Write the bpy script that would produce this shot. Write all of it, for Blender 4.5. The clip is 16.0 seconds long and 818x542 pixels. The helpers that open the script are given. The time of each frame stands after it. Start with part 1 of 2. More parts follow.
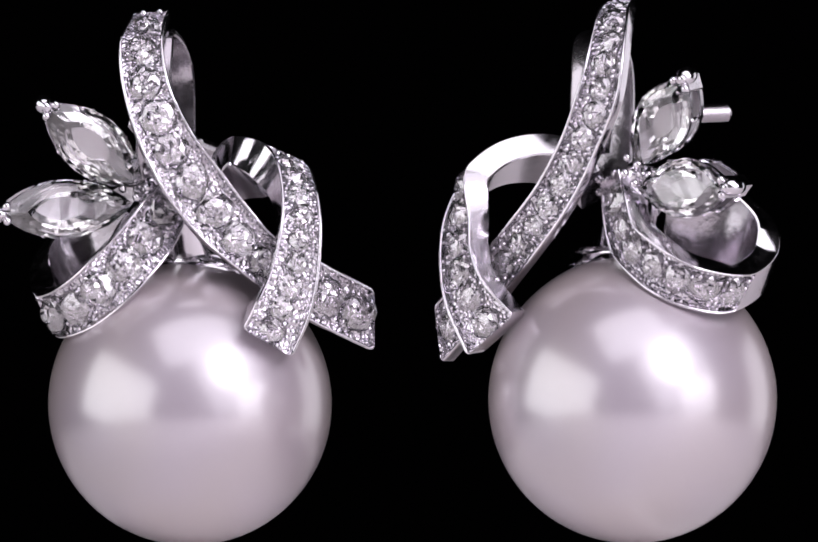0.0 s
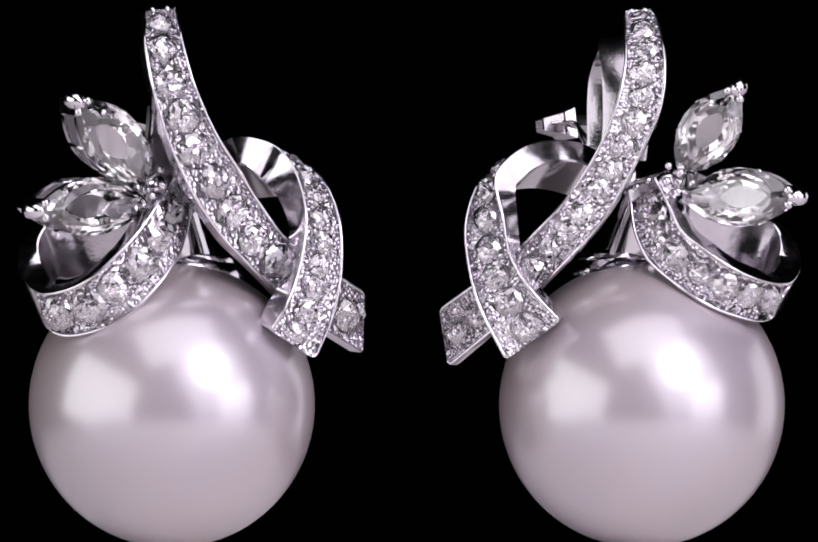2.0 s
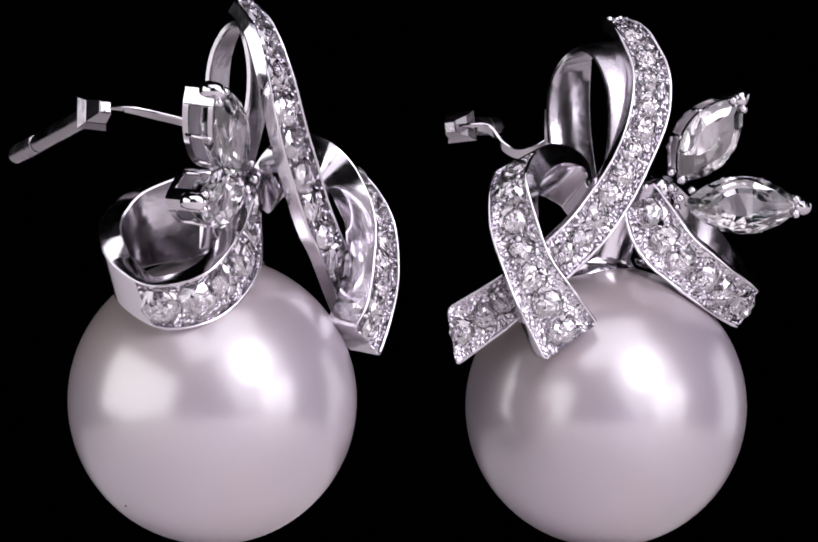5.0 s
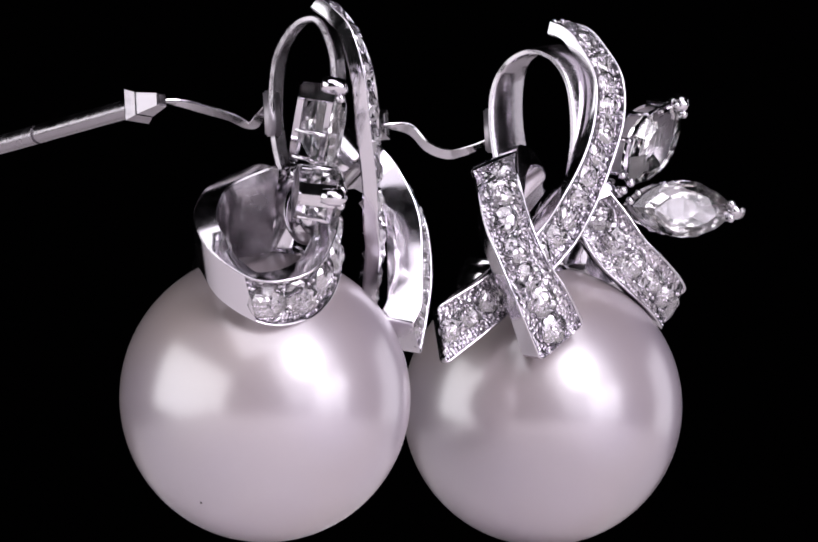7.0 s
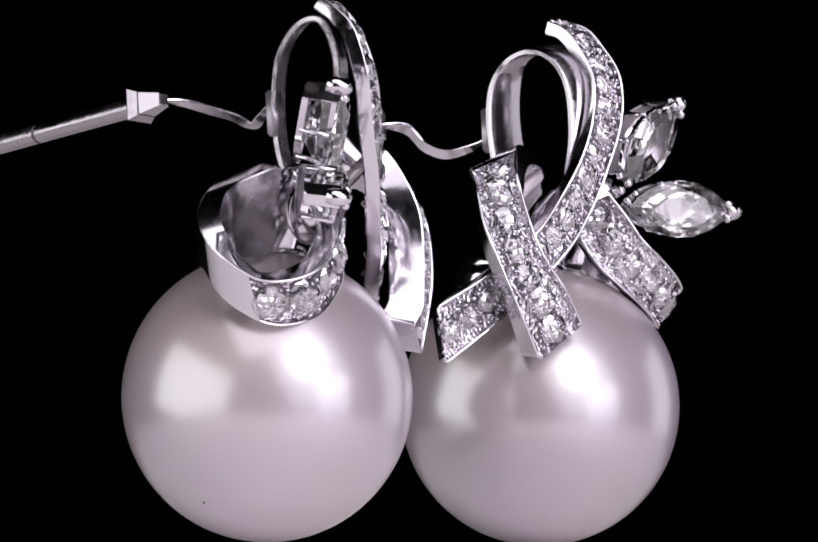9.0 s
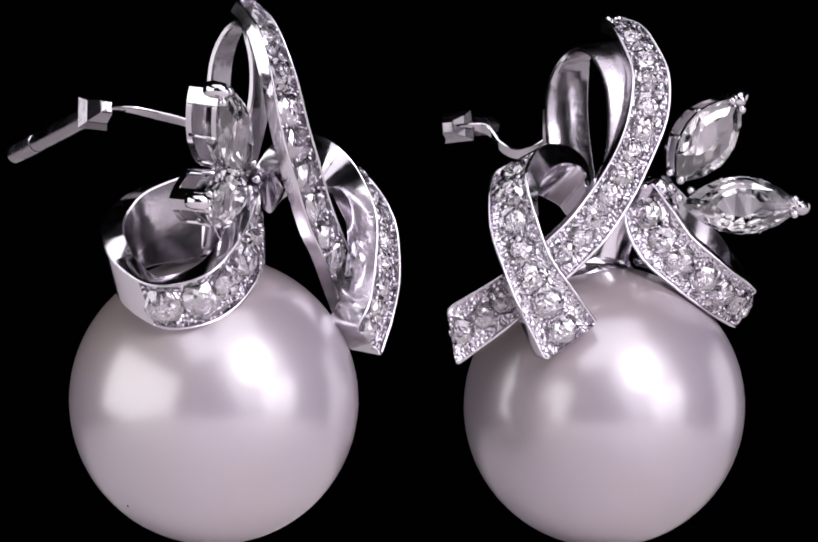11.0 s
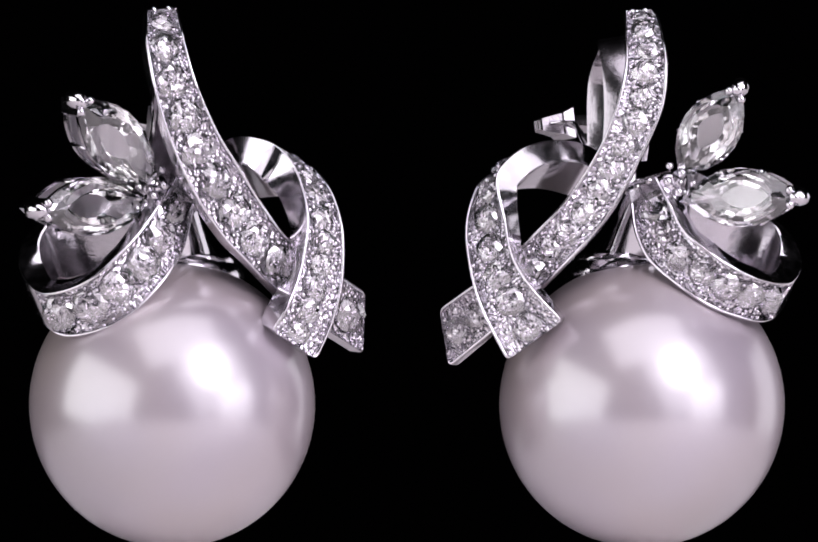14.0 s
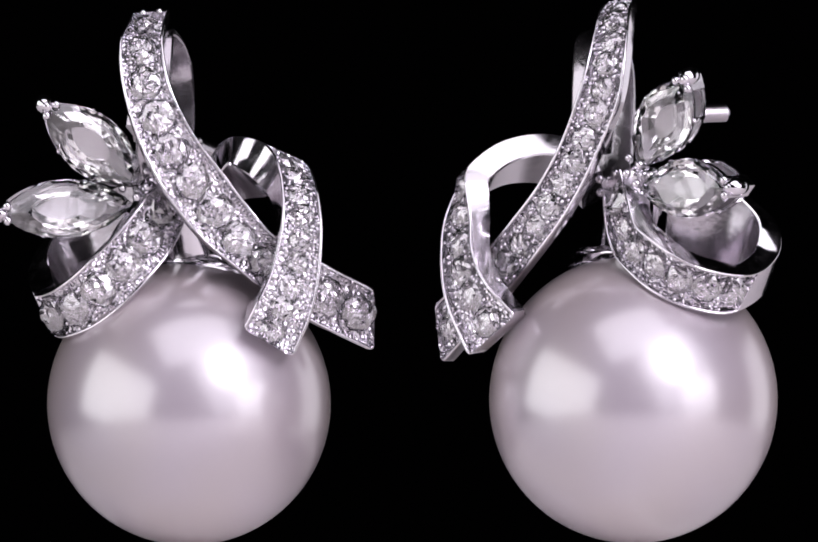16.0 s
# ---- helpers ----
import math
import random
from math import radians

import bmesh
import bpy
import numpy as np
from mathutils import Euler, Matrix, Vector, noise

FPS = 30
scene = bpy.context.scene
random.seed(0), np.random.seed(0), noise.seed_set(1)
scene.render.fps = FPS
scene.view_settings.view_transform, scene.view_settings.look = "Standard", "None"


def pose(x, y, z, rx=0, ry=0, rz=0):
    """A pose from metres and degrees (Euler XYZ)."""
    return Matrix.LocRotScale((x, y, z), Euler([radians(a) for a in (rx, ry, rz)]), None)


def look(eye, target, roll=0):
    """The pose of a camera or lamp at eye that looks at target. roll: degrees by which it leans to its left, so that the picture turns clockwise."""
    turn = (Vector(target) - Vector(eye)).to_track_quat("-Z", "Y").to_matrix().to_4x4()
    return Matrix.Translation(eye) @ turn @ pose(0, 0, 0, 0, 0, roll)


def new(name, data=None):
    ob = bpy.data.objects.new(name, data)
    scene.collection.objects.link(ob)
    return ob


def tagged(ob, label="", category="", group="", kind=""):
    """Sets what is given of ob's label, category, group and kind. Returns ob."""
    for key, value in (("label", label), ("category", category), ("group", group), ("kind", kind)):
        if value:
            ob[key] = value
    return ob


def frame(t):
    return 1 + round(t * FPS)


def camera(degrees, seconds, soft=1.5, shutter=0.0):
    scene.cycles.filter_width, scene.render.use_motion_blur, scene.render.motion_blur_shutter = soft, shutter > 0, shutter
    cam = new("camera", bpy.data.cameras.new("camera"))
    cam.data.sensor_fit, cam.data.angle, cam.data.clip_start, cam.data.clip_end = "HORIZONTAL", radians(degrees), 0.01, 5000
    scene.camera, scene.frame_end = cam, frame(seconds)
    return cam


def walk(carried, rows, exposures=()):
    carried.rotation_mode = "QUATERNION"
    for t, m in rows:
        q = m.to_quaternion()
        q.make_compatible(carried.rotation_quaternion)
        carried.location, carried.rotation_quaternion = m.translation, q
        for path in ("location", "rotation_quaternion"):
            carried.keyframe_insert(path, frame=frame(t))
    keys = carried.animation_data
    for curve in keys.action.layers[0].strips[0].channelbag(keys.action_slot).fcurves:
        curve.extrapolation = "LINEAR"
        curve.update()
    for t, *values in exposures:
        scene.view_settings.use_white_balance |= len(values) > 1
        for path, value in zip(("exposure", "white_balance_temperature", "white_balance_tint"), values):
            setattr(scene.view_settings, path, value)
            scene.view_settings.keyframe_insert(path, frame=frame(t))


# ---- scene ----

# Unit used for the jewels: the pearl's radius of 6 mm is 273.5 units.
U = 0.006 / 273.5
DIST = 17514.0          # eye to the turning axis
EYE_H = 545.0           # eye above the plinth's top
AXIS_X = -47.0          # turning axis, sideways from the view's centre
TILT = -2.298           # lean of the turning axis, degrees

cam = camera(2 * math.degrees(math.atan(784.0 / DIST)), 16.0, soft=1.8)
CAM_AT = pose(0, -DIST * U, EYE_H * U, 90, 0, 0)
walk(cam, [(0.0, CAM_AT), (16.0, CAM_AT)])

# ---- world and lights ----
world = bpy.data.worlds.new("studio_world")
scene.world = world
world.use_nodes = True
world.node_tree.nodes["Background"].inputs[0].default_value = (0.0, 0.0, 0.0, 1)
world.node_tree.nodes["Background"].inputs[1].default_value = 0.0
scene.view_settings.exposure = 0.0

CENTRE = Vector((0, 0, 0.007))


def lamp(name, way, dist, w, h, watts, colour=(1, 1, 1), spin=0.0, form="RECTANGLE"):
    """A flat studio lamp that shines on the jewels from the given direction."""
    data = bpy.data.lights.new(name, "AREA")
    data.shape, data.size, data.size_y = form, w, h
    data.energy, data.color = watts, colour
    ob = new(name, data)
    ob.matrix_world = look(CENTRE + Vector(way).normalized() * dist, CENTRE, spin)
    return ob


lamp("softbox_key", (0.49, -0.73, 0.48), 0.40, 0.18, 0.18, 0.85, (0.955, 0.893, 1.0), 0, "DISK")
lamp("softbox_panel", (0.56, -0.74, 0.36), 0.46, 0.46, 0.42, 0.85, (0.955, 0.893, 1.0), 20)
lamp("softbox_low", (0.80, -0.59, 0.06), 0.40, 0.20, 0.18, 0.27, (0.955, 0.895, 1.0))
lamp("softbox_side", (-0.88, -0.47, 0.12), 0.40, 0.50, 0.30, 1.05, (0.967, 0.94, 0.985), -14)
lamp("softbox_back", (0.86, 0.50, -0.02), 0.40, 0.20, 0.34, 0.24, (0.97, 0.92, 1.0))
lamp("softbox_top", (0.06, -0.56, 0.82), 0.44, 0.46, 0.32, 0.95, (0.96, 0.893, 1.0), 10)

# ---- materials ----


def material(name):
    m = bpy.data.materials.new(name)
    m.use_nodes = True
    nt = m.node_tree
    return m, nt, nt.nodes["Principled BSDF"]


def noise_bump(nt, bsdf, scale, strength, dist):
    tc = nt.nodes.new("ShaderNodeTexCoord")
    nz = nt.nodes.new("ShaderNodeTexNoise")
    nz.inputs["Scale"].default_value, nz.inputs["Detail"].default_value = scale, 4
    bp = nt.nodes.new("ShaderNodeBump")
    bp.inputs["Strength"].default_value, bp.inputs["Distance"].default_value = strength, dist
    nt.links.new(tc.outputs["Object"], nz.inputs["Vector"])
    nt.links.new(nz.outputs["Fac"], bp.inputs["Height"])
    nt.links.new(bp.outputs["Normal"], bsdf.inputs["Normal"])
    return tc, nz


def mat_silver():
    m, nt, b = material("polished_silver")
    b.inputs["Base Color"].default_value = (0.70, 0.672, 0.715, 1)
    b.inputs["Metallic"].default_value = 1.0
    tc, nz = noise_bump(nt, b, 900.0, 0.05, 0.00006)
    nr = nt.nodes.new("ShaderNodeTexNoise")
    nr.inputs["Scale"].default_value = 2600.0
    mr = nt.nodes.new("ShaderNodeMapRange")
    mr.inputs["To Min"].default_value, mr.inputs["To Max"].default_value = 0.05, 0.22
    nt.links.new(tc.outputs["Object"], nr.inputs["Vector"])
    nt.links.new(nr.outputs["Fac"], mr.inputs["Value"])
    nt.links.new(mr.outputs["Result"], b.inputs["Roughness"])
    return m


def mat_stone(name, ior, tint, inner, rough):
    m, nt, b = material(name)
    b.inputs["Base Color"].default_value = tint
    b.inputs["Transmission Weight"].default_value = 1.0
    b.inputs["Roughness"].default_value = 0.0
    b.inputs["IOR"].default_value = ior
    # light thrown back from the inner facets
    back = nt.nodes.new("ShaderNodeBsdfGlossy")
    back.inputs["Color"].default_value = (0.92, 0.90, 0.92, 1)
    back.inputs["Roughness"].default_value = rough
    mix = nt.nodes.new("ShaderNodeMixShader")
    mix.inputs[0].default_value = inner
    nt.links.new(b.outputs[0], mix.inputs[1])
    nt.links.new(back.outputs[0], mix.inputs[2])
    nt.links.new(mix.outputs[0], nt.nodes["Material Output"].inputs["Surface"])
    return m


def mat_satin(name, colour, low, high):
    m, nt, b = material(name)
    b.inputs["Base Color"].default_value = colour
    b.inputs["Metallic"].default_value = 1.0
    tc, nz = noise_bump(nt, b, 3000.0, 0.3, 0.00005)
    nr = nt.nodes.new("ShaderNodeTexNoise")
    nr.inputs["Scale"].default_value, nr.inputs["Detail"].default_value = 700.0, 5
    mr = nt.nodes.new("ShaderNodeMapRange")
    mr.inputs["From Min"].default_value, mr.inputs["From Max"].default_value = 0.3, 0.7
    mr.inputs["To Min"].default_value, mr.inputs["To Max"].default_value = low, high
    nt.links.new(tc.outputs["Object"], nr.inputs["Vector"])
    nt.links.new(nr.outputs["Fac"], mr.inputs["Value"])
    nt.links.new(mr.outputs["Result"], b.inputs["Roughness"])
    return m


def mat_bed():
    """Bright-cut metal between the stones: small sharp cuts at all angles."""
    m, nt, b = material("bright_cut_silver")
    b.inputs["Base Color"].default_value = (0.70, 0.67, 0.715, 1)
    b.inputs["Metallic"].default_value = 1.0
    b.inputs["Roughness"].default_value = 0.2
    tc = nt.nodes.new("ShaderNodeTexCoord")
    vo = nt.nodes.new("ShaderNodeTexVoronoi")
    vo.inputs["Scale"].default_value = 5200.0
    bp = nt.nodes.new("ShaderNodeBump")
    bp.inputs["Strength"].default_value, bp.inputs["Distance"].default_value = 0.7, 0.00014
    nt.links.new(tc.outputs["Object"], vo.inputs["Vector"])
    nt.links.new(vo.outputs["Distance"], bp.inputs["Height"])
    nt.links.new(bp.outputs["Normal"], b.inputs["Normal"])
    return m


def mat_pearl():
    m, nt, b = material("pearl_nacre")
    tc, nz = noise_bump(nt, b, 700.0, 0.03, 0.00004)
    n2 = nt.nodes.new("ShaderNodeTexNoise")
    n2.inputs["Scale"].default_value, n2.inputs["Detail"].default_value = 95.0, 2
    ramp = nt.nodes.new("ShaderNodeValToRGB")
    ramp.color_ramp.elements[0].position, ramp.color_ramp.elements[0].color = 0.36, (0.334, 0.279, 0.270, 1)
    ramp.color_ramp.elements[1].position, ramp.color_ramp.elements[1].color = 0.64, (0.330, 0.283, 0.330, 1)
    nt.links.new(tc.outputs["Object"], n2.inputs["Vector"])
    nt.links.new(n2.outputs["Fac"], ramp.inputs["Fac"])
    nt.links.new(ramp.outputs["Color"], b.inputs["Base Color"])
    b.inputs["Roughness"].default_value = 0.42
    b.inputs["IOR"].default_value = 2.2
    b.inputs["Coat Weight"].default_value = 1.0
    b.inputs["Coat IOR"].default_value = 2.25
    b.inputs["Coat Roughness"].default_value = 0.215
    skin = nt.nodes.new("ShaderNodeBsdfGlossy")
    skin.inputs["Roughness"].default_value = 0.09
    mix = nt.nodes.new("ShaderNodeMixShader")
    mix.inputs[0].default_value = 0.006
    nt.links.new(b.outputs[0], mix.inputs[1])
    nt.links.new(skin.outputs[0], mix.inputs[2])
    nt.links.new(mix.outputs[0], nt.nodes["Material Output"].inputs["Surface"])
    return m


def mat_velvet():
    m, nt, b = material("black_velvet")
    b.inputs["Base Color"].default_value = (0.0015, 0.0013, 0.0016, 1)
    b.inputs["Roughness"].default_value = 1.0
    b.inputs["Specular IOR Level"].default_value = 0.0
    noise_bump(nt, b, 1500.0, 0.5, 0.0004)
    return m


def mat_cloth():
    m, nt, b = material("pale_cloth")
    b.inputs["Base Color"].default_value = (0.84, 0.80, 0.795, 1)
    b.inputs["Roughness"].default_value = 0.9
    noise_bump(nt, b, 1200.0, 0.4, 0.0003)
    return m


SILVER = mat_silver()
STONE = mat_stone("pave_crystal", 2.1, (0.98, 0.96, 0.98, 1), 0.20, 0.12)
MARQUISE = mat_stone("clear_crystal", 1.9, (0.98, 0.98, 0.98, 1), 0.04, 0.12)
SATIN = mat_satin("satin_silver", (0.40, 0.375, 0.405, 1), 0.30, 0.48)
CUT_BED = mat_bed()
# the same silver, its colour darkened in place of dark reflections
DIMMED_SILVER = mat_satin("dimmed_silver", (0.42, 0.395, 0.425, 1), 0.12, 0.30)
NACRE = mat_pearl()
VELVET = mat_velvet()
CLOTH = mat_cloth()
PIT, _nt, _b = material("dark_pit")
_b.inputs["Base Color"].default_value = (0.06, 0.05, 0.05, 1)
_b.inputs["Roughness"].default_value = 0.8

# ---- mesh helpers ----


def part(name, bm, mat, parent, label="", smooth=False):
    """One bmesh, in jewel units, as one mesh object under parent."""
    bmesh.ops.scale(bm, vec=(U, U, U), verts=bm.verts)
    me = bpy.data.meshes.new(name)
    bmesh.ops.recalc_face_normals(bm, faces=bm.faces)
    bm.to_mesh(me)
    bm.free()
    me.materials.append(mat)
    if smooth:
        me.polygons.foreach_set("use_smooth", [True] * len(me.polygons))
    ob = new(name, me)
    ob.parent = parent
    if label:
        tagged(ob, label)
    return ob


def shared(name, me, parent, m):
    """A piece on a mesh that it shares with its like."""
    ob = new(name, me)
    ob.parent = parent
    ob.matrix_basis = m
    return ob


def catmull(points, n):
    """A smooth line through the points, n steps a span."""
    p = [Vector(q) for q in points]
    p = [p[0] * 2 - p[1]] + p + [p[-1] * 2 - p[-2]]
    out = []
    for i in range(1, len(p) - 2):
        a, b, c, d = p[i - 1], p[i], p[i + 1], p[i + 2]
        for k in range(n):
            t = k / n
            out.append(0.5 * (2 * b + (c - a) * t + (2 * a - 5 * b + 4 * c - d) * t * t + (3 * b - a - 3 * c + d) * t ** 3))
    out.append(p[-2])
    return out


def ball(bm, at, r, seg=8, ring=6):
    bmesh.ops.create_uvsphere(bm, u_segments=seg, v_segments=ring, radius=r, matrix=Matrix.Translation(at))


def tube(bm, points, radii, seg=12, phase=0.0):
    """A round bar along points with the radius of each."""
    pts = [Vector(q) for q in points]
    rings = []
    for i, q in enumerate(pts):
        t = (pts[min(i + 1, len(pts) - 1)] - pts[max(i - 1, 0)]).normalized()
        side = t.cross(Vector((0.13, 0.2, 1))).normalized()
        up = side.cross(t)
        r = radii[i]
        rings.append([bm.verts.new(q + side * r * math.cos(a) + up * r * math.sin(a))
                      for a in (2 * math.pi * k / seg + phase for k in range(seg))])
    for a, b in zip(rings, rings[1:]):
        for k in range(seg):
            bm.faces.new((a[k], a[(k + 1) % seg], b[(k + 1) % seg], b[k]))
    bm.faces.new(rings[0][::-1])
    bm.faces.new(rings[-1])


def brilliant(name, r):
    """A round cut stone: table, crown, girdle and pavilion, each cut a little uneven. Its girdle lies at z = 0."""
    bm = bmesh.new()
    n = 12
    rings = []
    for i, (k, z) in enumerate(((0.20, 0.40), (0.42, 0.37), (0.64, 0.29), (0.83, 0.17), (1.0, 0.0), (0.36, -0.55))):
        rings.append([bm.verts.new((k * r * math.cos(a), k * r * math.sin(a), z * r)) for a in (2 * math.pi * (q + 0.5 * (i % 2)) / n for q in range(n))])
    cul = bm.verts.new((0, 0, -0.80 * r))
    bm.faces.new(rings[0])
    for i, (a, b) in enumerate(zip(rings, rings[1:])):
        for k in range(n):
            j = (k + 1) % n
            if i % 2 == 0:
                bm.faces.new((a[k], b[k], a[j]))
                bm.faces.new((a[j], b[k], b[j]))
            else:
                bm.faces.new((a[k], b[k], b[j]))
                bm.faces.new((a[k], b[j], a[j]))
    for k in range(n):
        bm.faces.new((rings[-1][k], cul, rings[-1][(k + 1) % n]))
    bmesh.ops.triangulate(bm, faces=[f for f in bm.faces if len(f.verts) > 4])
    for v in bm.verts:
        v.co += Vector((random.uniform(-1, 1), random.uniform(-1, 1), random.uniform(-1.2, 1.2))) * 0.055 * r
    bmesh.ops.triangulate(bm, faces=bm.faces[:])
    bmesh.ops.recalc_face_normals(bm, faces=bm.faces)
    bmesh.ops.scale(bm, vec=(U, U, U), verts=bm.verts)
    me = bpy.data.meshes.new(name)
    bm.to_mesh(me)
    bm.free()
    me.materials.append(STONE)
    return me


ROUND = [brilliant("round_stone", 23.0) for k in range(6)]


def grain_mesh():
    bm = bmesh.new()
    ball(bm, (0, 0, 0), U)
    me = bpy.data.meshes.new("grain")
    bm.to_mesh(me)
    bm.free()
    me.materials.append(SILVER)
    me.polygons.foreach_set("use_smooth", [True] * len(me.polygons))
    return me


GRAIN = grain_mesh()

# ---- parts of an earring ----
RIM, RECESS, TAIL = 6.5, 17.0, 11.0


def ribbon(name, pairs, parent, pave, label, thick, flip=1, dim_back=False):
    """A flat band between two edge lines. pave: the stretch that holds stones, counted in pairs."""
    n = 10
    left, right = catmull([a for a, b in pairs], n), catmull([b for a, b in pairs], n)
    mid = [(a + b) / 2 for a, b in zip(left, right)]
    dist = [0.0]
    for a, b in zip(mid, mid[1:]):
        dist.append(dist[-1] + (b - a).length)
    total = dist[-1]

    def at(s):
        s = min(max(s, 0), total - 1e-4)
        i = max(k for k in range(len(dist)) if dist[k] <= s)
        i = min(i, len(mid) - 2)
        w = (s - dist[i]) / max(dist[i + 1] - dist[i], 1e-6)
        l, r = left[i].lerp(left[i + 1], w), right[i].lerp(right[i + 1], w)
        t = (mid[i + 1] - mid[i]).normalized()
        if 0 < i < len(mid) - 2:
            t = (mid[i + 1] - mid[i - 1]).normalized().lerp((mid[i + 2] - mid[i]).normalized(), w).normalized()
        wide = r - l
        nrm = (wide.cross(t) * flip).normalized()
        return l, r, t, wide.length, nrm

    s0, s1 = (dist[round(q * n)] for q in pave)
    stops = sorted(set([0.0, total] + [total * k / 70 for k in range(71)] + [s0, s0 + 0.5, s1 - 0.5, s1] + [total - TAIL * q for q in (0.06, 0.18, 0.36, 0.6, 1.0)]))
    bm = bmesh.new()
    rings = []
    for s in stops:
        l, r, t, w, nrm = at(s)
        ease = max(0.0, TAIL - (total - s))
        inset = TAIL - math.sqrt(max(TAIL * TAIL - ease * ease, 0.0))
        l, r, w = l + (r - l) * (inset / w), r - (r - l) * (inset / w), w - 2 * inset
        deep = RECESS if s0 + 0.25 < s < s1 - 0.25 else 0.0
        x = (r - l) / w
        h = min(RIM, w / 4) / 2
        # a half-round wire along each edge, with the sunk bed of the stones between
        wire = [(h - h * math.cos(math.pi * k / 7), h * math.sin(math.pi * k / 7) - h / 2) for k in range(8)]
        if deep == 0.0:
            wire = [(p, q if p < h else max(q, h / 2)) for p, q in wire]
        bed = -deep if deep else h / 2
        prof = wire + [(2 * h + 0.4, bed), (w - 2 * h - 0.4, bed)] + [(w - p, q) for p, q in reversed(wire)]
        prof += [(w, 3 - thick), (w - 3, -thick), (3, -thick), (0, 3 - thick)]
        rings.append([bm.verts.new(l + x * a + nrm * d) for a, d in prof])
    m = len(rings[0])
    for a, b, s in zip(rings, rings[1:], stops):
        for k in range(m):
            f = bm.faces.new((a[k], a[(k + 1) % m], b[(k + 1) % m], b[k]))
            if k == 8 and s0 <= s < s1:
                f.material_index = 1
            elif k == 19 and dim_back:
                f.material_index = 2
    bm.faces.new(rings[0])
    bm.faces.new(rings[-1])
    band = part(name, bm, SILVER, parent, label)
    band.data.materials.append(CUT_BED)
    # third slot: the band's inner face, shaded by a darker colour
    band.data.materials.append(DIMMED_SILVER)
    # smooth along its length, with the long edges kept crisp
    me = band.data
    me.polygons.foreach_set("use_smooth", [True] * len(me.polygons))
    me.set_sharp_from_angle(angle=radians(36))
    # stones in one row, gripped by grains
    bed_w = at((s0 + s1) / 2)[3] - 2 * RIM
    step = 0.69 * bed_w
    count = max(1, round((s1 - s0 - 4) / step))
    gap = (s1 - s0) / count
    for k in range(count):
        s = s0 + gap * (k + 0.5)
        l, r, t, w, nrm = at(s)
        x = (r - l) / w
        y = nrm.cross(x)
        c = (l + r) / 2 - nrm * 6.0 + x * random.uniform(-2.0, 2.0)
        size = min(0.51 * gap, 0.42 * (w - 2 * RIM)) / 23.0 * random.uniform(0.97, 1.06)
        turn = Matrix((x, y, nrm)).transposed() @ Euler((random.uniform(-0.14, 0.14), random.uniform(-0.14, 0.14), random.uniform(0, 6))).to_matrix()
        shared("stone", random.choice(ROUND), band, Matrix.LocRotScale(c * U, turn.to_quaternion(), (size, size, size)))
        # two gripping grains at each side of the joint to the next stone, and small cut beads in the corners
        beads = [(0.5 + p, q * random.uniform(0.50, 0.64), random.uniform(3.6, 5.4)) for p in (-0.10, 0.10) for q in (-1, 1)]
        beads += [(0.5 + random.uniform(-0.12, 0.12), q * random.uniform(0.76, 0.97), random.uniform(2.4, 4.4)) for q in (-1, 1)]
        beads += [(random.uniform(-0.3, 0.3), q * random.uniform(0.88, 0.98), random.uniform(2.2, 4.2)) for q in (-1, 1, -1, 1)]
        beads += [(0.5 + random.uniform(-0.05, 0.05), random.uniform(-0.3, 0.3), random.uniform(2.4, 3.8))]
        for q, a, size in beads:
            l2, r2, t2, w2, n2 = at(min(max(s + (q + random.uniform(-0.05, 0.05)) * gap, s0 + 3), s1 - 3))
            x2 = (r2 - l2) / w2
            at_p = (l2 + r2) / 2 + x2 * (a * (w2 / 2 - RIM)) - n2 * random.uniform(2.0, 6.0)
            shared("grain", GRAIN, band, Matrix.Translation(at_p * U) @ Matrix.Scale(size, 4))
    # two large grains close the band's first end
    l, r, t, w, nrm = at(0.0)
    for q in (0.28, 0.72):
        shared("grain", GRAIN, band, Matrix.Translation((l.lerp(r, q) - t * 1.0 - nrm * 3) * U) @ Matrix.Scale(8.5, 4))
    return band


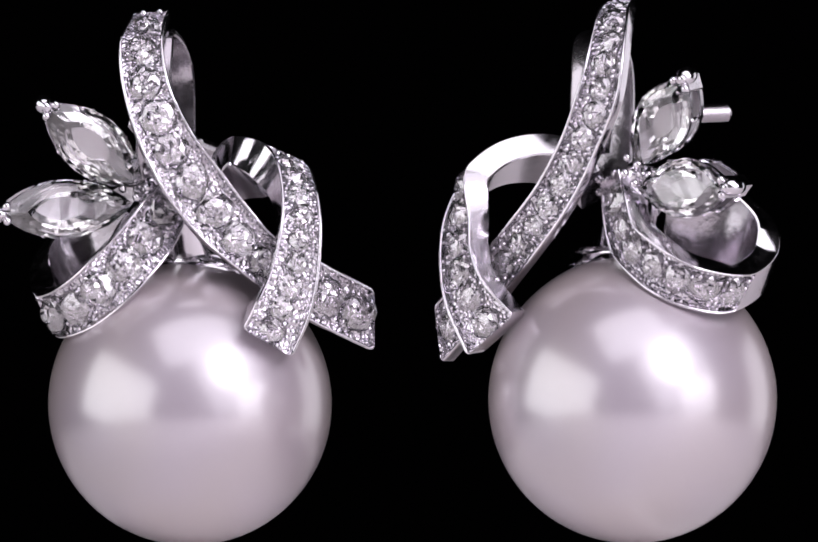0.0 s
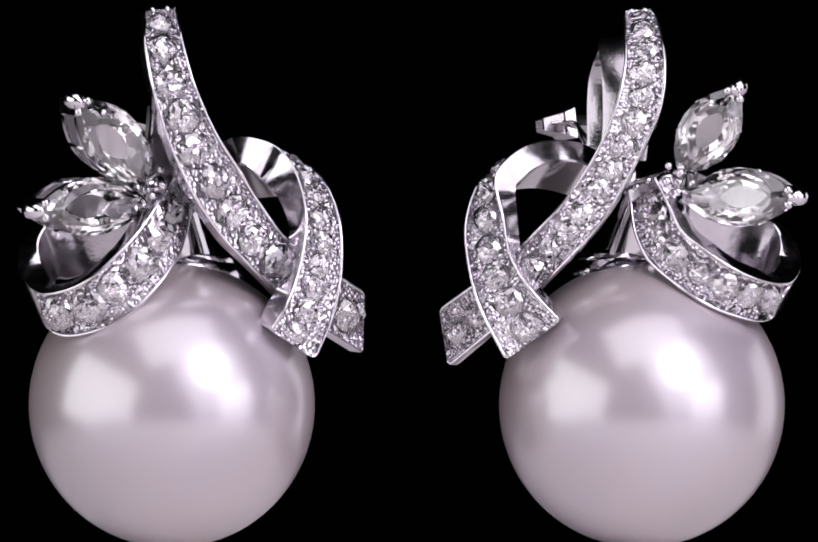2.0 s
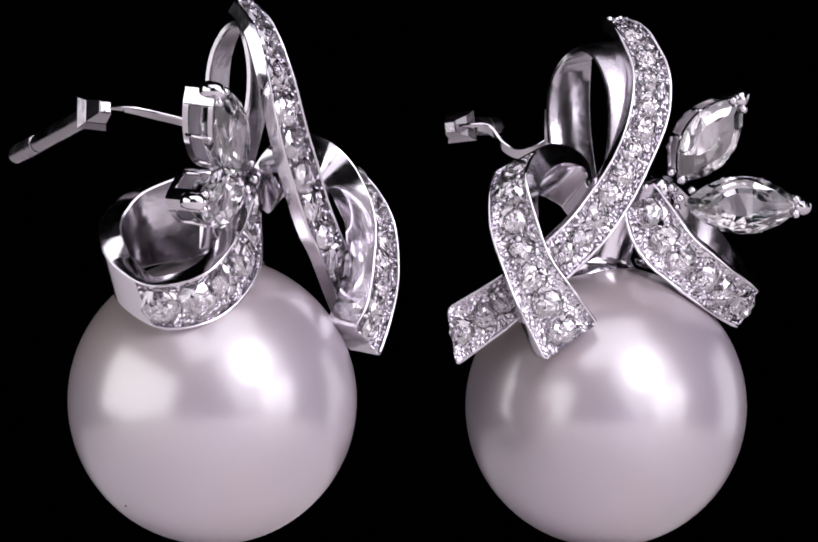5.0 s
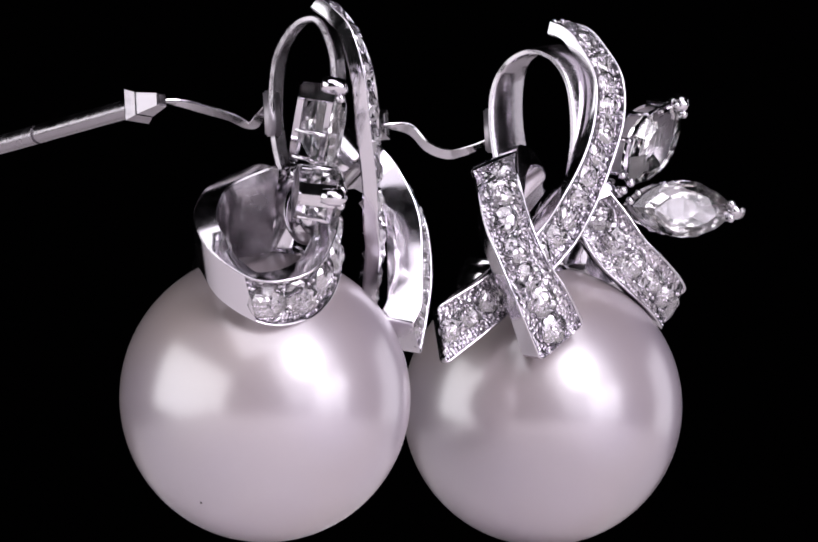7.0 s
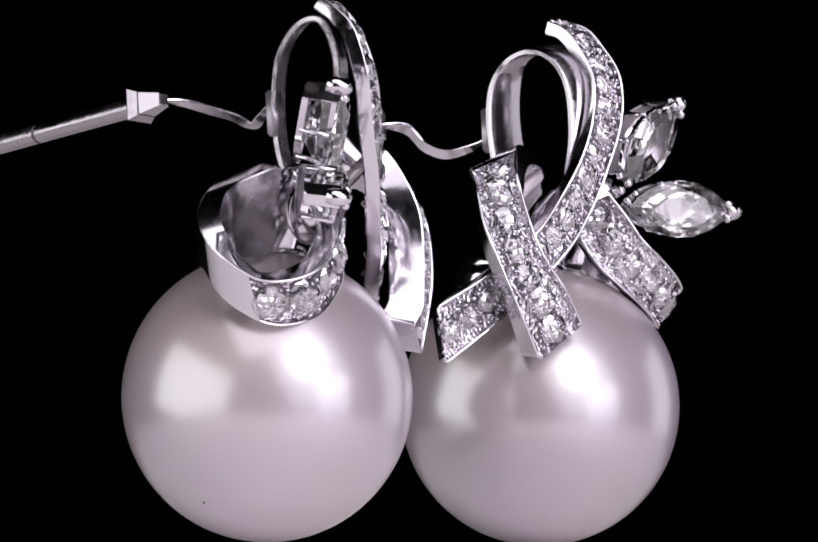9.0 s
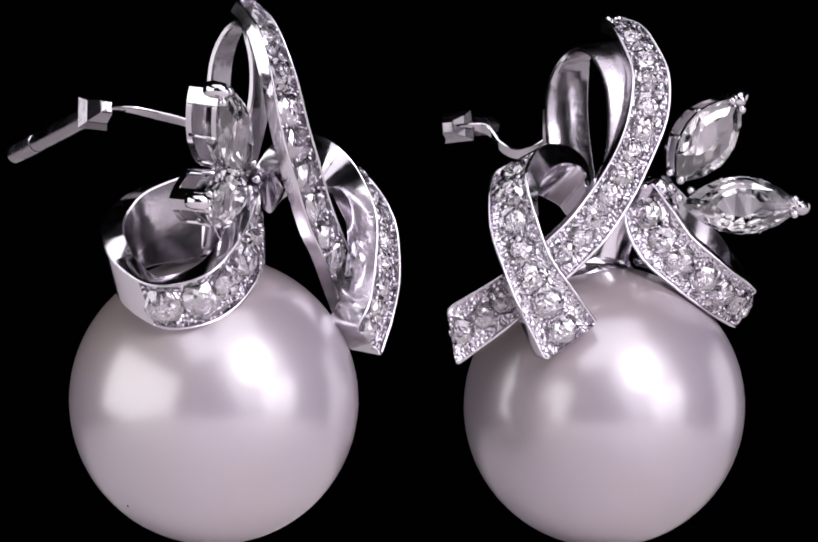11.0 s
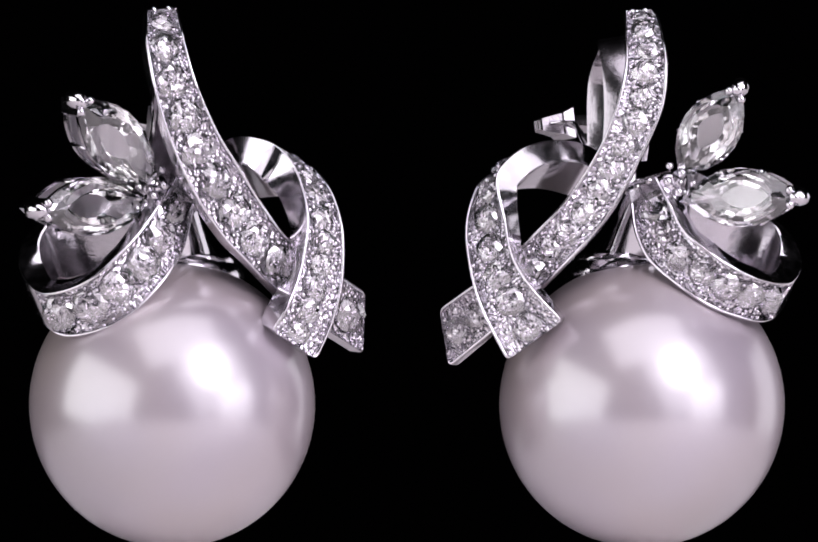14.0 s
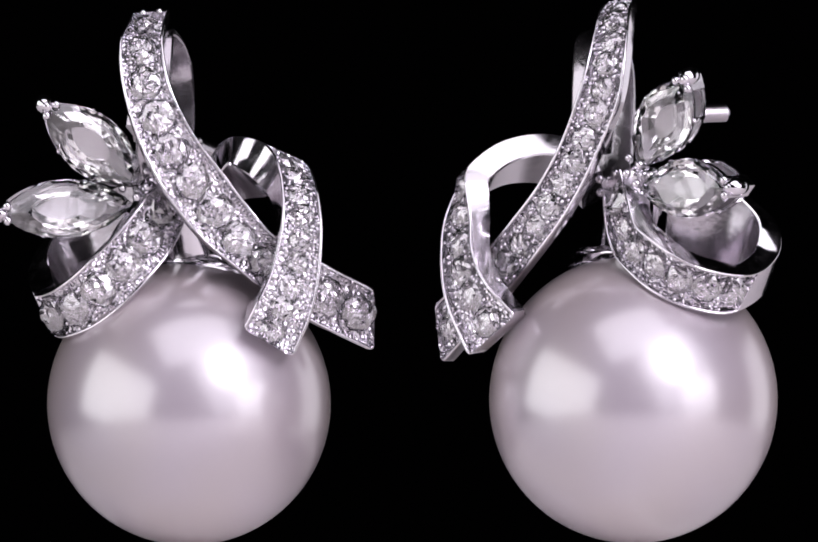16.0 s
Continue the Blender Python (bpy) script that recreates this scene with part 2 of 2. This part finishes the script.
def marquise(name, base, tip, normal, half, parent):
    """A boat-shaped cut stone from base to tip, facing normal, with its open setting and tip claw."""
    base, tip = Vector(base), Vector(tip)
    ax = (tip - base)
    a = ax.length / 2
    ax.normalize()
    nz = Vector(normal)
    nz = (nz - ax * nz.dot(ax)).normalized()
    wy = nz.cross(ax)
    c = (base + tip) / 2

    def ring(bm, k, z, n=14, drop=0.0):
        out = []
        for i in range(2 * n):
            f = -1 + 2 * (i if i <= n else 2 * n - i) / n
            f = math.sin(f * math.pi / 2)
            y = half * (1 - f * f) ** 0.85 * (1 if i <= n else -1)
            out.append(bm.verts.new(c + ax * (a * f * k) + wy * (y * k) + nz * z))
        return out
    bm = bmesh.new()
    table = ring(bm, 0.62, 18, 7)
    crown = ring(bm, 0.82, 12, 7)
    girdle = ring(bm, 1.0, 2, 7)
    low = ring(bm, 0.97, -3, 7)
    belly = ring(bm, 0.84, -30, 7)
    keel = ring(bm, 0.40, -54, 7)
    bm.faces.new(table)
    m = len(table)
    for r1, r2 in ((table, crown), (crown, girdle), (girdle, low), (low, belly), (belly, keel)):
        for k in range(m):
            j = (k + 1) % m
            if r1 is girdle:
                bm.faces.new((r1[k], r1[j], r2[j], r2[k]))
            elif (k + (r1 is crown) + (r1 is belly)) % 2:
                bm.faces.new((r1[k], r1[j], r2[k]))
                bm.faces.new((r1[j], r2[j], r2[k]))
            else:
                bm.faces.new((r1[k], r1[j], r2[j]))
                bm.faces.new((r1[k], r2[j], r2[k]))
    bm.faces.new(keel[::-1])
    for v in table + crown + keel:
        v.co += Vector((random.uniform(-1, 1), random.uniform(-1, 1), random.uniform(-1, 1))) * 0.7
    bmesh.ops.triangulate(bm, faces=[f for f in bm.faces if len(f.verts) > 3])
    setting = new(name)
    setting.parent = parent
    part("cut_stone", bm, MARQUISE, setting, "clear boat-shaped cut crystal")
    # open setting: a rail under the girdle, a rail at the foot and upright bars between
    for name_r, k_top, z_top, k_low, z_low in (("upper_rail", 0.985, -4, 0.97, -14), ("lower_rail", 0.90, -58, 0.885, -70)):
        g = bmesh.new()
        r_out, r_in = ring(g, k_top, z_top), ring(g, k_top - 0.08, z_top)
        d_out, d_in = ring(g, k_low, z_low), ring(g, k_low - 0.08, z_low)
        m = len(r_out)
        for k in range(m):
            j = (k + 1) % m
            for p, q in ((r_out, d_out), (d_out, d_in), (d_in, r_in), (r_in, r_out)):
                g.faces.new((p[k], p[j], q[j], q[k]))
        part(name_r, g, SILVER, setting, "", True).data.set_sharp_from_angle(angle=radians(40))
    for f in (-0.35, 0.35):
        for sgn in (-1, 1):
            g = bmesh.new()
            y = half * (1 - f * f) ** 0.85 * sgn
            tube(g, [c + ax * (a * f * k) + wy * (y * k) + nz * z for k, z in ((0.95, -8), (0.89, -36), (0.87, -64))], [5, 4.5, 5], 8)
            part("upright", g, SILVER, setting, "", True)
    # satin dish added behind the stone, a reflector that lightens it to grey
    g = bmesh.new()
    backing_dish = [ring(g, k, z) for k, z in ((0.86, -62), (0.6, -67), (0.25, -69))]
    for p, q in zip(backing_dish, backing_dish[1:]):
        for k in range(m):
            g.faces.new((p[k], p[(k + 1) % m], q[(k + 1) % m], q[k]))
    g.faces.new(backing_dish[-1])
    part("backing_dish", g, SATIN, setting, "", True)
    g = bmesh.new()
    wall = []
    for z, grow in ((-2, 1.0), (-66, 0.93)):
        q0 = c + nz * z
        outer = [q0 + ax * (a * grow * f) + wy * (sg * (half * (1 - f * f) ** 0.85 * grow + 3)) for sg, f in ((-1, 0.86), (-1, 0.95))]
        outer += [q0 + ax * (a * grow + 6)]
        outer += [q0 + ax * (a * grow * f) + wy * (sg * (half * (1 - f * f) ** 0.85 * grow + 3)) for sg, f in ((1, 0.95), (1, 0.86))]
        inner = [q0 + (v - q0) * 0.93 for v in outer]
        wall.append([g.verts.new(v) for v in outer + inner[::-1]])
    for k in range(10):
        g.faces.new((wall[0][k], wall[0][(k + 1) % 10], wall[1][(k + 1) % 10], wall[1][k]))
    for w4 in wall:
        for k in range(4):
            g.faces.new((w4[k], w4[k + 1], w4[8 - k], w4[9 - k]))
    part("tip_wall", g, SILVER, setting)
    cl = bmesh.new()
    tube(cl, [tip + ax * 2 - nz * 30, tip + ax * 3 - nz * 16, tip + ax * 2 + nz * 4, tip - ax * 11 + nz * 12], [13, 17, 17, 8])
    for s in (-1, 1):
        ball(cl, tip - ax * 13 + wy * s * 14 + nz * 8, 9)
    ball(cl, tip + nz * 9, 10)
    part("claw", cl, SILVER, setting, "", True)
    return setting


def earring(side, shape):
    """One earring; its origin is the pearl's centre. side: +1, or -1 for the mirrored one."""
    top = new("pearl_earring")
    tagged(top, shape["label"], "earring", "pair of earrings")
    bm = bmesh.new()
    bmesh.ops.create_uvsphere(bm, u_segments=96, v_segments=64, radius=273.5, matrix=Matrix.Translation(shape["sag"]))
    part("pearl", bm, NACRE, top, "lustrous pinkish-white round pearl", True)
    bm = bmesh.new()
    ball(bm, Vector(shape["pit"]).normalized() * 273.2, 2.4, 10, 8)
    part("pit", bm, PIT, top, "tiny dark pit in the nacre", True)
    # cap on the pearl
    bm = bmesh.new()
    prof = ((0, 288), (88, 287), (97, 284), (101, 276), (101, 272), (109, 262), (114, 250), (115, 230), (0, 230))
    cx, cy = side * 28, 46
    seg = 48
    rings = [[bm.verts.new((cx + r * math.cos(2 * math.pi * k / seg), cy + r * math.sin(2 * math.pi * k / seg), z)) for k in range(seg)] for r, z in prof[1:-1]]
    for a, b in zip(rings, rings[1:]):
        for k in range(seg):
            bm.faces.new((a[k], a[(k + 1) % seg], b[(k + 1) % seg], b[k]))
    bm.faces.new(rings[0])
    bm.faces.new(rings[-1])
    cap = part("cap", bm, SILVER, top, "stepped polished silver cap", True)
    cap.data.set_sharp_from_angle(angle=radians(35))
    bm = bmesh.new()
    hub = Vector(shape["hub"])
    tube(bm, [(side * 14, 26, 272), (side * 12, 4, 300), (side * 4, -24, 345), (side * -6, -50, 390), hub + Vector((0, 50, 0)), hub + Vector((0, 15, 15))], [80, 61, 52, 46, 32, 18], 20)
    part("stem", bm, SILVER, top, "", True)
    f = -1
    ribbon("long_ribbon", shape["long"], top, shape["long_pave"], "long curling silver ribbon set with crystals", thick=27, flip=f)
    ribbon("front_ribbon", shape["front"], top, shape["front_pave"], "arched silver ribbon set with crystals", thick=shape["front_thick"], flip=f)
    ribbon("curled_ribbon", shape["curl"], top, shape["curl_pave"], "looped silver ribbon with plain inside", thick=44, flip=f, dim_back=True)
    for base, tip, nrm, half in shape["petals"]:
        marquise("petal", base, tip, nrm, half, top)
    for dx, dy, dz, r in ((-12, -14, 22, 9), (14, -12, 6, 9), (-6, -16, -14, 9), (-34, -18, 2, 8), (10, -8, 36, 8)):
        bm = bmesh.new()
        ball(bm, hub + Vector((dx * side, dy, dz)), r, 12, 8)
        part("hub_claw", bm, SILVER, top, "", True)
    bm = bmesh.new()
    bmesh.ops.create_uvsphere(bm, u_segments=28, v_segments=18, radius=1.0, matrix=Matrix.LocRotScale(hub + Vector((4 * side, 44, -58)), None, (38, 48, 66)))
    part("boss", bm, SILVER, top, "", True)
    for k in range(9):
        bm = bmesh.new()
        spot = hub + Vector((random.uniform(-26, 12) * side, random.uniform(8, 62), random.uniform(-78, 18)))
        ball(bm, spot, random.uniform(9, 15), 12, 8)
        part("solder_bead", bm, SILVER, top, "", True)
    # hinge plate on the back leg of the clip loop
    p = Vector(shape["plate"])
    bm = bmesh.new()
    bmesh.ops.create_cube(bm, size=1.0, matrix=Matrix.LocRotScale(p, Euler((radians(-10), 0, radians(-39))), (32, 10, 88)))
    bmesh.ops.bevel(bm, geom=bm.edges[:], offset=4, segments=2, affect="EDGES")
    part("hinge_plate", bm, SATIN, top, "", True)
    # clip loop behind the long ribbon
    b = shape["bail"]
    bm = bmesh.new()
    wv = Vector(b["wide"])
    cen = [Vector(q) for q in b["line"]]
    line = catmull(cen, 8)
    rr = []
    for i, q in enumerate(line):
        t = (line[min(i + 1, len(line) - 1)] - line[max(i - 1, 0)]).normalized()
        nn = t.cross(wv).normalized()
        thin = 1 - 0.34 * math.exp(-((i - 0.47 * len(line)) / (0.11 * len(line))) ** 2)
        rr.append([bm.verts.new(q + wv * sx * thin + nn * d) for sx, d in ((-0.5, 4), (-0.44, 7), (0.44, 7), (0.5, 4), (0.5, -4), (0.44, -7), (-0.44, -7), (-0.5, -4))])
    for a, c2 in zip(rr, rr[1:]):
        for k in range(8):
            bm.faces.new((a[k], a[(k + 1) % 8], c2[(k + 1) % 8], c2[k]))
    bm.faces.new(rr[0])
    bm.faces.new(rr[-1])
    # same silver as the ribbons, with its shade put into the colour
    bail = part("clip_loop", bm, DIMMED_SILVER, top, "plain polished silver loop", True)
    bail.data.set_sharp_from_angle(angle=radians(35))
    # post with its collar
    post = shape["post"]
    bm = bmesh.new()
    line = catmull(post["wire"], 8)
    strap = []
    for i, q in enumerate(line):
        t = (line[min(i + 1, len(line) - 1)] - line[max(i - 1, 0)]).normalized()
        u = i / (len(line) - 1)
        flat = Vector((t.y, -t.x, 0)).normalized()
        flat = Matrix.Rotation(post["twist"] * math.sin(math.pi * u), 3, t) @ flat
        nn = t.cross(flat).normalized()
        h = 8 + 9 * u
        strap.append([bm.verts.new(q + flat * p * h + nn * d) for p, d in ((-1, 1), (-0.85, 3), (0.85, 3), (1, 1), (1, -1), (0.85, -3), (-0.85, -3), (-1, -1))])
    for p, q in zip(strap, strap[1:]):
        for k in range(8):
            bm.faces.new((p[k], p[(k + 1) % 8], q[(k + 1) % 8], q[k]))
    bm.faces.new(strap[0])
    bm.faces.new(strap[-1])
    arm = part("clip_arm", bm, SILVER, top, "thin bent silver clip arm", True)
    arm.data.set_sharp_from_angle(angle=radians(40))
    a = Vector(post["hinge"])
    e = a.lerp(Vector(post["end"]), 0.955)
    d = (e - a).normalized()
    bm = bmesh.new()
    tube(bm, [a - d * 74, a - d * 71, a - d * 26, a - d * 24], [13, 17, 29, 29], 4, math.pi / 4)
    # hinge, flange and post: silver toned down by colour to reflect less
    part("hinge_block", bm, DIMMED_SILVER, top)
    bm = bmesh.new()
    tube(bm, [a - d * 24, a - d * 22, a - d * 3, a + d * 1], [29, 31, 42, 39], 4, math.pi / 4)
    part("flange", bm, DIMMED_SILVER, top)
    bm = bmesh.new()
    k = a.lerp(e, 0.70)
    tube(bm, [a, k - d * 4, k - d * 3, k + d * 3, k + d * 4, e - d * 5, e], [18, 18, 14, 14, 18, 18, 13], 20)
    rod = part("post", bm, DIMMED_SILVER, top, "straight silver ear post with a groove", True)
    rod.data.set_sharp_from_angle(angle=radians(30))
    return top


LEFT_LONG = [((-66, -161, 745), (-1, -131, 752)), ((-69, -203, 716), (3, -174, 722)), ((-70, -237, 680), (10, -206, 676)),
    ((-58, -256, 600), (31, -224, 596)), ((-29, -251, 500), (70, -208, 512)), ((18, -235, 400), (110, -185, 452)),
    ((74, -203, 320), (160, -154, 378)), ((124, -176, 270), (215, -125, 312)), ((240, -90, 170), (290, -65, 265)), ((367, 10, 97), (370, -1, 218))]
LEFT_FRONT = [((52, -62, 440), (52, -20, 390)), ((72, -84, 480), (88, -22, 425)), ((110, -100, 508), (150, -10, 445)), ((160, -110, 504), (215, -25, 458)),
    ((197, -128, 482), (258, -68, 455)), ((225, -155, 435), (290, -120, 415)), ((240, -190, 350), (312, -160, 340)),
    ((224, -208, 250), (312, -175, 240)), ((197, -225, 180), (295, -176, 160)), ((171, -218, 136), (261, -181, 81))]
LEFT_CURL = [((-8, -145, 430), (36, -100, 400)), ((-35, -185, 385), (24, -122, 335)), ((-75, -212, 328), (5, -155, 280)), ((-115, -226, 285), (-30, -188, 228)),
    ((-170, -226, 235), (-85, -198, 172)), ((-225, -195, 210), (-150, -187, 134)), ((-268, -145, 212), (-222, -145, 125)),
    ((-298, -84, 256), (-262, -75, 170)), ((-289, -36, 308), (-254, -25, 226)), ((-250, -10, 352), (-212, 8, 240)), ((-184, -4, 395), (-145, 13, 258)), ((-75, -50, 440), (-60, -20, 272))]
LEFT = {
    "label": "silver ribbon earring with crystals above a pinkish-white pearl",
    "hub": (-45, -165, 405),
    "pit": (-183, 22, -200),
    "sag": (0, 0, 0),
    "long": LEFT_LONG,
    "long_pave": (0.1, 8.955),
    "front": LEFT_FRONT,
    "front_pave": (3.7, 8.955),
    "front_thick": 68,
    "curl": LEFT_CURL,
    "curl_pave": (0.3, 6.2),
    "petals": [((-46, -168, 414), (-200, -291, 563), (0.46, -0.84, -0.18), 60), ((-60, -180, 378), (-276, -338, 355), (0.58, -0.80, -0.10), 57)],
    "bail": {"wide": (62, 20, 6), "line": [(-14, -60, 400), (-14, -38, 480), (-14, -32, 560), (-14, -42, 640), (-16, -80, 694), (-18, -122, 708), (-18, -150, 686), (-18, -172, 630), (-20, -172, 560), (-28, -152, 480), (-32, -128, 410)]},
    "plate": (-40, -42, 530),
    "post": {"twist": 0.5, "hinge": (-140, 200, 545), "wire": [(-28, -20, 545), (-15, 2, 528), (6, 36, 512), (-22, 62, 528), (-60, 90, 540), (-110, 118, 552), (-150, 150, 555)], "end": (-52, 591, 484)},
}
RIGHT_LONG = [((-42, -42, 748), (14, -48, 752)), ((-48, -80, 733), (18, -95, 737)), ((-50, -111, 700), (22, -131, 700)), ((-54, -149, 640), (25, -169, 640)),
    ((-73, -162, 560), (15, -179, 555)), ((-105, -157, 480), (-25, -174, 462)), ((-154, -139, 400), (-75, -162, 370)),
    ((-214, -121, 330), (-140, -142, 285)), ((-300, -70, 250), (-260, -80, 165)), ((-392, 1, 180), (-375, -10, 66))]
RIGHT_FRONT = [((-66, 15, 376), (-58, -30, 430)), ((-92, 25, 408), (-76, -40, 466)), ((-145, 35, 435), (-115, -46, 492)), ((-210, 25, 450), (-175, -58, 500)),
    ((-268, 0, 447), (-232, -85, 487)), ((-312, -32, 425), (-275, -110, 457)), ((-335, -55, 395), (-297, -130, 420)), ((-354, -85, 330), (-283, -147, 345)),
    ((-350, -120, 250), (-272, -175, 275)), ((-330, -147, 170), (-238, -202, 212)), ((-283, -165, 74), (-180, -203, 150))]
RIGHT_CURL = [((-40, -95, 400), (8, -140, 425)), ((-32, -108, 325), (28, -175, 375)), ((-11, -134, 270), (50, -205, 322)), ((27, -161, 230), (85, -222, 290)),
    ((79, -182, 190), (143, -227, 252)), ((140, -176, 162), (200, -208, 230)), ((215, -140, 150), (264, -148, 226)),
    ((264, -66, 188), (296, -74, 264)), ((255, -17, 230), (287, -25, 318)), ((210, 14, 242), (242, 3, 362)), ((145, 20, 258), (176, 0, 406)), ((60, -10, 274), (75, -42, 452))]
RIGHT = {
    "label": "silver ribbon earring with crystals above a pale pink pearl",
    "hub": (40, -155, 410),
    "pit": (-213, 38, -165),
    "sag": (-2, 0, -4),
    "long": RIGHT_LONG,
    "long_pave": (0.1, 8.955),
    "front": RIGHT_FRONT,
    "front_pave": (4.3, 9.955),
    "front_thick": 48,
    "curl": RIGHT_CURL,
    "curl_pave": (0.3, 6.2),
    "petals": [((50, -165, 430), (155, -222, 590), (-0.2, -0.93, -0.2), 57), ((55, -170, 385), (257, -285, 382), (-0.5, -0.86, -0.09), 57)],
    "bail": {"wide": (90, -17, 14), "line": [(-55, 20, 400), (-55, 40, 480), (-55, 52, 560), (-55, 46, 630), (-55, 18, 676), (-54, -34, 692), (-50, -86, 676), (-46, -120, 622), (-46, -130, 530), (-55, -125, 450)]},
    "plate": (-80, 68, 535),
    "post": {"twist": 1.1, "hinge": (-108, 325, 551), "wire": [(-80, 60, 524), (-85, 110, 502), (-85, 165, 492), (-88, 212, 508), (-95, 250, 543), (-132, 290, 551)], "end": (85, 460, 565)},
}

# ---- the dark studio ----


def slab(name, lo, hi, mat, label):
    bm = bmesh.new()
    bmesh.ops.create_cube(bm, size=1.0)
    for v in bm.verts:
        v.co = Vector([lo[i] if v.co[i] < 0 else hi[i] for i in range(3)])
    me = bpy.data.meshes.new(name)
    bm.to_mesh(me)
    bm.free()
    me.materials.append(mat)
    return tagged(new(name, me), label, kind="structure")


slab("ground", (-0.9, -0.9, -0.75), (0.9, 0.9, -0.73), VELVET, "dark studio floor")
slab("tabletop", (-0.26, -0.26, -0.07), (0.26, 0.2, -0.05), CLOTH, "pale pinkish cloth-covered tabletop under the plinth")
slab("wall_back", (-0.9, 0.9, -0.73), (0.9, 0.92, 0.9), VELVET, "black velvet backdrop")
slab("wall_front", (-0.9, -0.92, -0.73), (0.9, -0.9, 0.9), VELVET, "black studio curtain behind the viewer")
slab("wall_left", (-0.92, -0.92, -0.73), (-0.9, 0.92, 0.9), VELVET, "black studio curtain")
slab("wall_right", (0.9, -0.92, -0.73), (0.92, 0.92, 0.9), VELVET, "black studio curtain")
slab("ceiling", (-0.92, -0.92, 0.9), (0.92, 0.92, 0.92), VELVET, "black studio ceiling")
# added support out of view, pale so that it lights the pearls from below
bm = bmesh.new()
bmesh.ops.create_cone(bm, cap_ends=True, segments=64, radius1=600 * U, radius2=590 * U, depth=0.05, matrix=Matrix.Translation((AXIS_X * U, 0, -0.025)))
me = bpy.data.meshes.new("plinth")
bm.to_mesh(me)
bm.free()
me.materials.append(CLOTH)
tagged(new("plinth", me), "round unseen plinth, kept pale to bounce light onto the pearls", kind="structure")

earring_one = earring(1, LEFT)
earring_two = earring(-1, RIGHT)

# ---- the turning of the pair ----
TURN = ((0.0, -15.79, 6.2, 2.2), (0.5, -10.68, 2.8, 2.5), (1.0, -5.5, 0.2, 1.6), (1.5, 0.0, -6.7, -2.4), (2.0, 5.48, -6.8, -3.5),
        (2.5, 10.82, -3.4, -3.1), (3.0, 16.04, -1.9, -4.2), (3.5, 21.24, 2.2, -3.6), (4.0, 26.46, 2.2, -2.0), (4.2, 28.57, 3.1, -1.1),
        (6.3, 50.79, 2.6, 1.0), (6.5, 52.86, 3.6, 2.9), (7.0, 57.82, 1.2, 3.3), (7.5, 63.19, -1.3, 3.2), (8.0, 68.18, -3.9, 3.2), (8.05, 68.7, -4.0, 3.2))


def pair_at(t):
    """The pose of the turning pair: there and back again."""
    t = t if t <= 8.033 else 16.067 - t
    col = list(zip(*TURN))
    a, dx, dz = (float(np.interp(t, col[0], c)) for c in col[1:])
    return pose((AXIS_X + dx) * U, 0, (EYE_H + dz) * U, TILT) @ pose(0, 0, 0, 0, 0, a)


def motions():
    times = [round(0.1 * k, 1) for k in range(161)]
    for ob, at in ((earring_one, (-400.4, 13.7, -253.4)), (earring_two, (499.2, -50.6, -248.7))):
        off = Matrix.Translation(Vector(at) * U)
        walk(ob, [(t, pair_at(t) @ off) for t in times])


motions()
